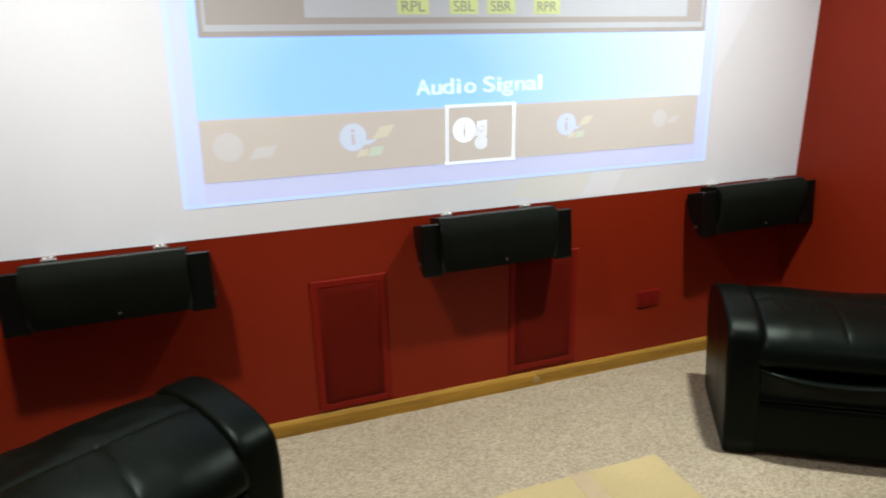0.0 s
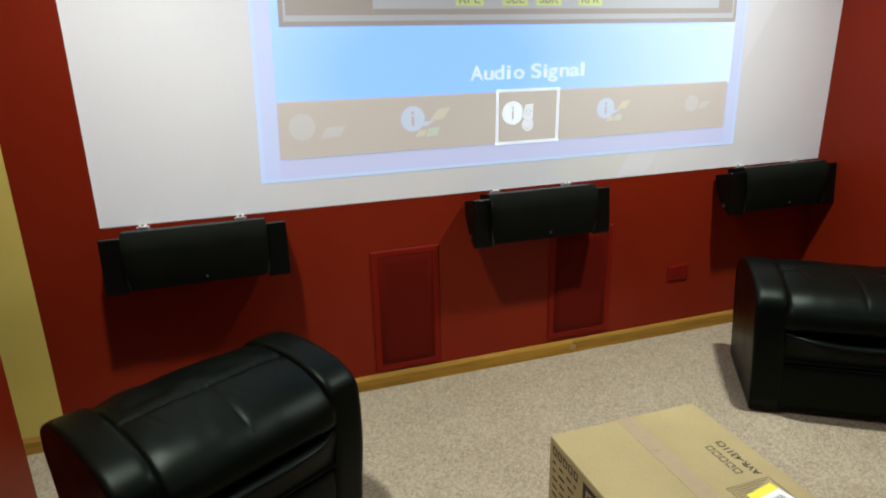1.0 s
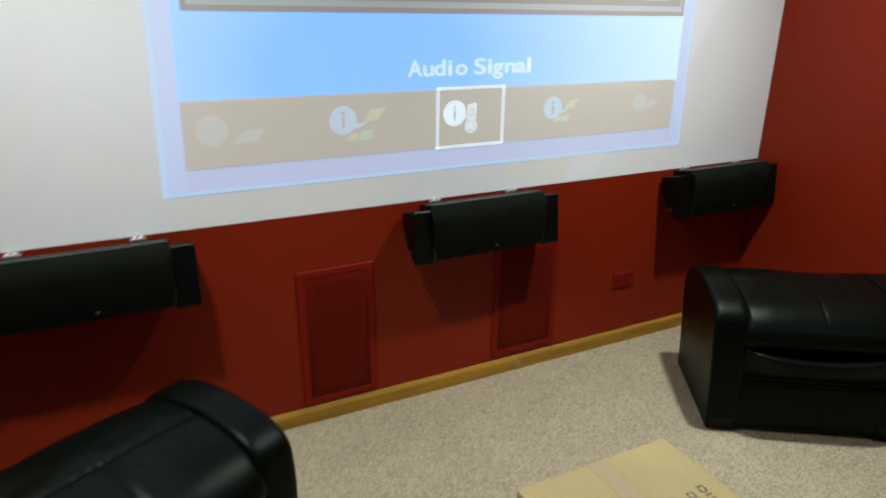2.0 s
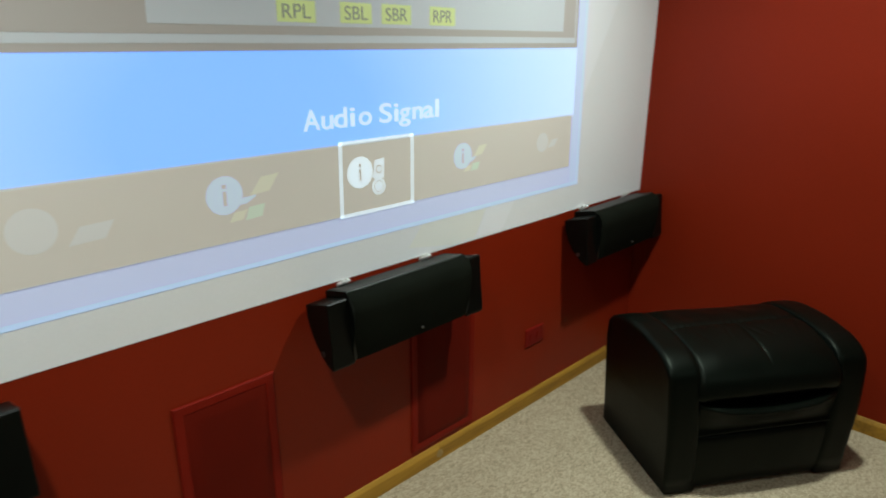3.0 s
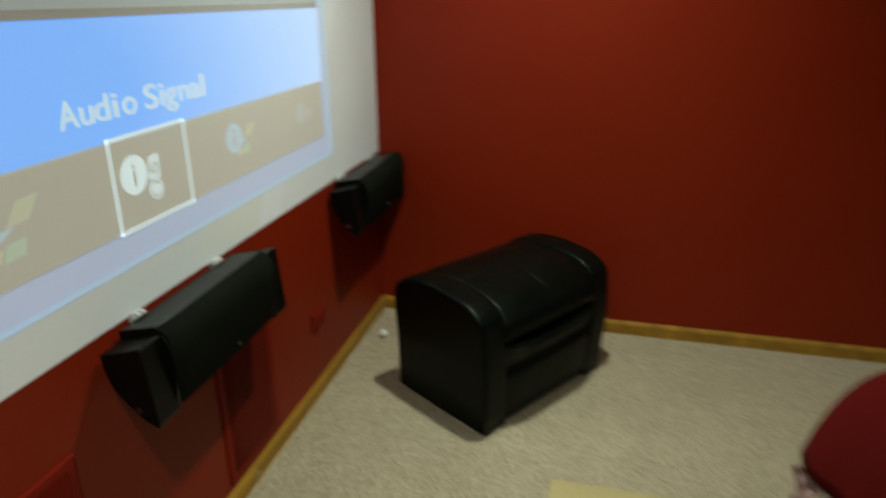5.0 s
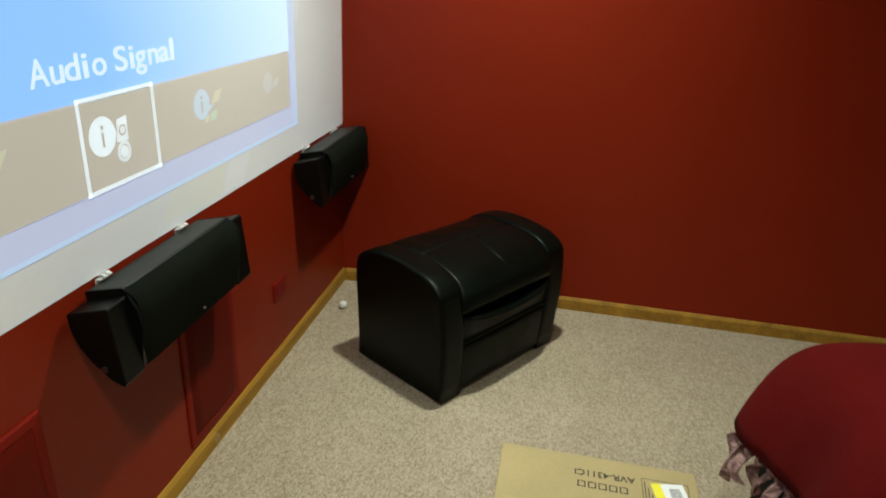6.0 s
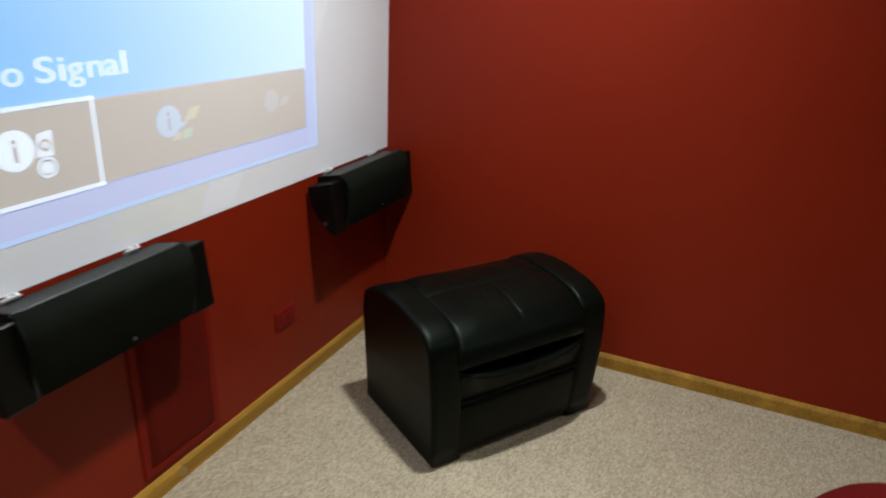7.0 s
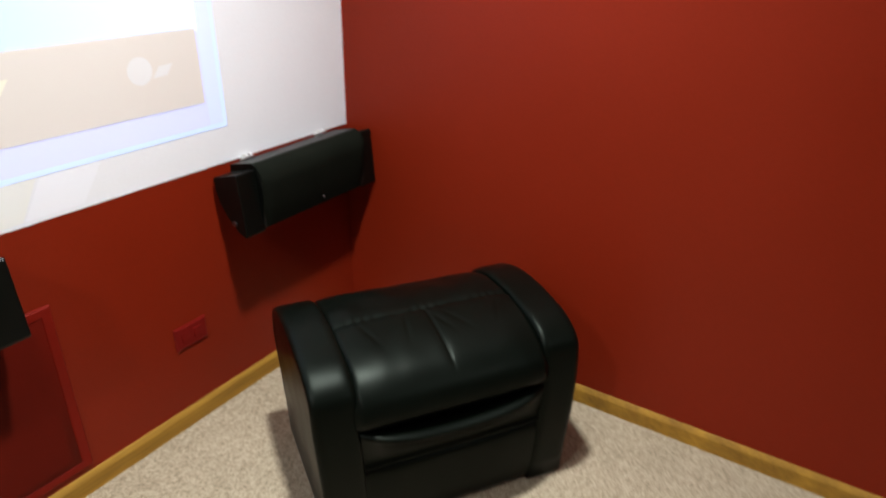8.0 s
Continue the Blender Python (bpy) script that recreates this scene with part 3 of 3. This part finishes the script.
def carton():
    ob = thing("carton", -1.628, -1.170, 0, 0, "closed brown cardboard carton taped along the top", "cardboard box")
    w, d, h = 0.242, 0.246, 0.292
    part("body", box(-w, w, -d, d, 0, h - 0.004, 0.003), CARD, ob)
    for x0, x1 in ((-w, -0.0015), (0.0015, w)):
        part("flap", box(x0, x1, -d, d, h - 0.0038, h, 0.0012, 1), CARD, ob)
    part("tape", box(-0.026, 0.026, -d - 0.0006, d + 0.0006, h - 0.001, h + 0.0008), TAPE, ob, "strip of brown packing tape")
    part("tape_end", box(-0.026, 0.026, d, d + 0.0008, h - 0.07, h + 0.0006), TAPE, ob)
    lettering("model_print", "AVR-4311CI", 0.0295, INK, ob, pose(0.187, -0.094, h + 0.0006, 0, 0, 90), 0.0003)
    for k in range(5):
        part("maker_print", letter_ring(0.125, 0.147, -0.074 + 0.0258 * k, -0.054 + 0.0258 * k, h + 0.0006), INK, ob, "dark printed shapes of the maker's mark")
    for bx, by, half in ((0.127, -0.163, 0.066), (-0.120, -0.164, 0.044)):
        for a0, a1, b0, b1 in ((-half, half, 0.052, 0.0535), (-half, half, -0.060, -0.0585), (-half, -half + 0.0015, -0.06, 0.0535), (half - 0.0015, half, -0.06, 0.0535)):
            part("print_rule", box(bx + a0, bx + a1, by + b0, by + b1, h, h + 0.0005), INK, ob)
        for k in range(13):
            part("print_line", box(bx - half + 0.006, bx + half - 0.012 - 0.05 * ((k * 37) % 5) / 5, by + 0.045 - 0.0078 * k, by + 0.0472 - 0.0078 * k, h, h + 0.0005), INK, ob)
    sticker = part("sticker", box(0.0, 0.090, -0.080, 0.0, 0.0, 0.001), LABEL_W, ob, "white sticker")
    sticker.matrix_local = pose(0.088, -0.148, h + 0.0006, 0, 0, 11)
    part("sticker_strip", box(0.0, 0.090, -0.024, 0.0, 0.001, 0.0016), LABEL_Y, sticker, "yellow strip of the sticker")
    for k in range(6):
        part("sticker_print", box(0.034 + 0.007 * k, 0.0375 + 0.007 * k, -0.068, -0.040, 0.001, 0.0015), GREY_INK, sticker)
    # print on the side that faces the room
    rng = random.Random(3)
    for k in range(5):
        bm = letter_ring(0.245, 0.272, 0.205 - 0.029 * k, 0.226 - 0.029 * k, 0.0, 0.0045)
        for v in bm.verts:
            v.co = Vector((-w - 0.0008, v.co.y, v.co.x))
        part("side_mark", bm, INK, ob, "dark printed shapes of the maker's mark")
    for k in range(7):
        y0 = 0.225
        while y0 > 0.09:
            run = rng.uniform(0.012, 0.035)
            part("side_print", box(-w - 0.0006, -w, max(0.085, y0 - run), y0, 0.218 - 0.026 * k, 0.224 - 0.026 * k), INK, ob)
            y0 -= run + rng.uniform(0.012, 0.025)
    badge = part("side_badge", box(-w - 0.0008, -w, -0.005, 0.062, 0.195, 0.270, 0.0003, 1), INK, ob, "black printed square")
    bm = letter_ring(0.210, 0.255, 0.010, 0.046, 0.0, 0.008)
    for v in bm.verts:
        v.co = Vector((-w - 0.0012, v.co.y, v.co.x))
    part("side_badge_ring", bm, CARD, badge)
    part("side_panel", box(-w - 0.0008, -w, -0.20, -0.03, 0.16, 0.272, 0.0003, 1), NAVY, ob, "dark blue printed panel")
    return ob


carton()

# ---- small white ball ----
bm = bmesh.new()
bmesh.ops.create_uvsphere(bm, u_segments=24, v_segments=16, radius=0.018, matrix=Matrix.Translation((-0.293, -0.097, 0.018)))
tagged(part("ball", bm, BALL, smooth=True), "small white ball on the carpet by the baseboard", "ball")


# ---- blanket over an assumed footstool ----
STOOL = (-1.384, -1.962, 0, 10)


# Unseen stand-in support; only the blanket over it shows.
def footstool():
    ob = thing("footstool", *STOOL, "assumed black leather footstool, unseen under a red blanket", "footstool")
    part("pad", box(-0.26, 0.26, -0.32, 0.32, 0.28, 0.555, 0.08, 4), LEATHER, ob, smooth=True)
    part("base", box(-0.24, 0.24, -0.29, 0.29, 0.03, 0.282, 0.01), LEATHER_DARK, ob)
    for fx in (-0.20, 0.20):
        for fy in (-0.24, 0.24):
            part("foot", box(fx - 0.02, fx + 0.02, fy - 0.02, fy + 0.02, 0, 0.032, 0.004), LEATHER_DARK, ob)


footstool()


def blanket():
    ob = thing("blanket", *STOOL, "dark red fleece blanket with knotted printed fringe over a footstool", "blanket")
    n = 120
    rows = []
    for k in range(45):
        r = max(0.004, k / 44)
        row = []
        for i in range(n):
            a = i / n * math.tau
            ca, sa = math.cos(a), math.sin(a)
            edge = 1 / (abs(ca) ** 5.0 + abs(sa) ** 5.0) ** (1 / 5.0)
            fall = max(0.0, r - 0.60) / 0.40
            wob = noise.noise(Vector((ca * 1.6, sa * 1.6, 2.0 * r)))
            out = edge * r ** 0.82 * (1 + 0.012 * fall * math.sin(9 * a + 3 * wob) + 0.025 * wob * fall)
            out *= 1 - 0.15 * fall * math.exp(-((a - 1.60) / 0.40) ** 2)
            z = 0.665 - 0.055 * r * r - 0.275 * r ** 5.5 + 0.012 * wob + 0.004 * noise.noise(Vector((ca * r * 5, sa * r * 5, 7.0)))
            row.append((0.345 * ca * out, 0.405 * sa * out, z))
        rows.append(row)
    bm = loft(rows, True)
    bm.verts.ensure_lookup_table()
    bm.faces.new(bm.verts[:n])
    cover = part("cover", bm, FLEECE, ob, smooth=True)
    sol = cover.modifiers.new("thickness", "SOLIDIFY")
    sol.thickness, sol.offset = 0.008, -1
    # knotted strips along the hanging hem, crumpled and curled
    rng = random.Random(7)
    for ex, ey, ez in rows[44][::2]:
        out = Vector((ex, ey, 0)).normalized()
        hem = Vector((ex, ey, ez)) - out * 0.022
        side = Vector((-out.y, out.x, 0))
        drop = rng.uniform(0.11, 0.20)
        lean = rng.uniform(-0.03, 0.03)
        pts = [hem + out * 0.008 + Vector((0, 0, 0.004)), hem - out * 0.010 - Vector((0, 0, 0.025)),
               hem + out * rng.uniform(-0.02, 0.025) + side * lean - Vector((0, 0, 0.45 * drop)),
               hem + out * rng.uniform(-0.03, 0.02) + side * rng.uniform(-0.03, 0.03) - Vector((0, 0, 0.75 * drop)),
               hem + out * rng.uniform(-0.03, 0.06) + side * 2 * lean - Vector((0, 0, drop))]
        line = smooth_line(pts, 12)
        spin = rng.uniform(-0.5, 0.5)
        rws = []
        for j, p in enumerate(line):
            w = 0.009 if j == 3 else 0.0155
            turn = side * math.cos(spin * j) + out * math.sin(spin * j)
            up = turn.cross(Vector((0, 0, 1))).normalized() * 0.003
            rws.append([p - turn * w - up, p + turn * w - up, p + turn * w + up, p - turn * w + up])
        strip = part("fringe", loft(rws, True), PRINT, ob)
        bmk = bmesh.new()
        bmesh.ops.create_icosphere(bmk, subdivisions=2, radius=0.015, matrix=Matrix.Translation(line[3]) @ Matrix.Diagonal((1.1, 1.1, 0.8, 1)))
        part("knot", bmk, PRINT, strip, smooth=True)


blanket()
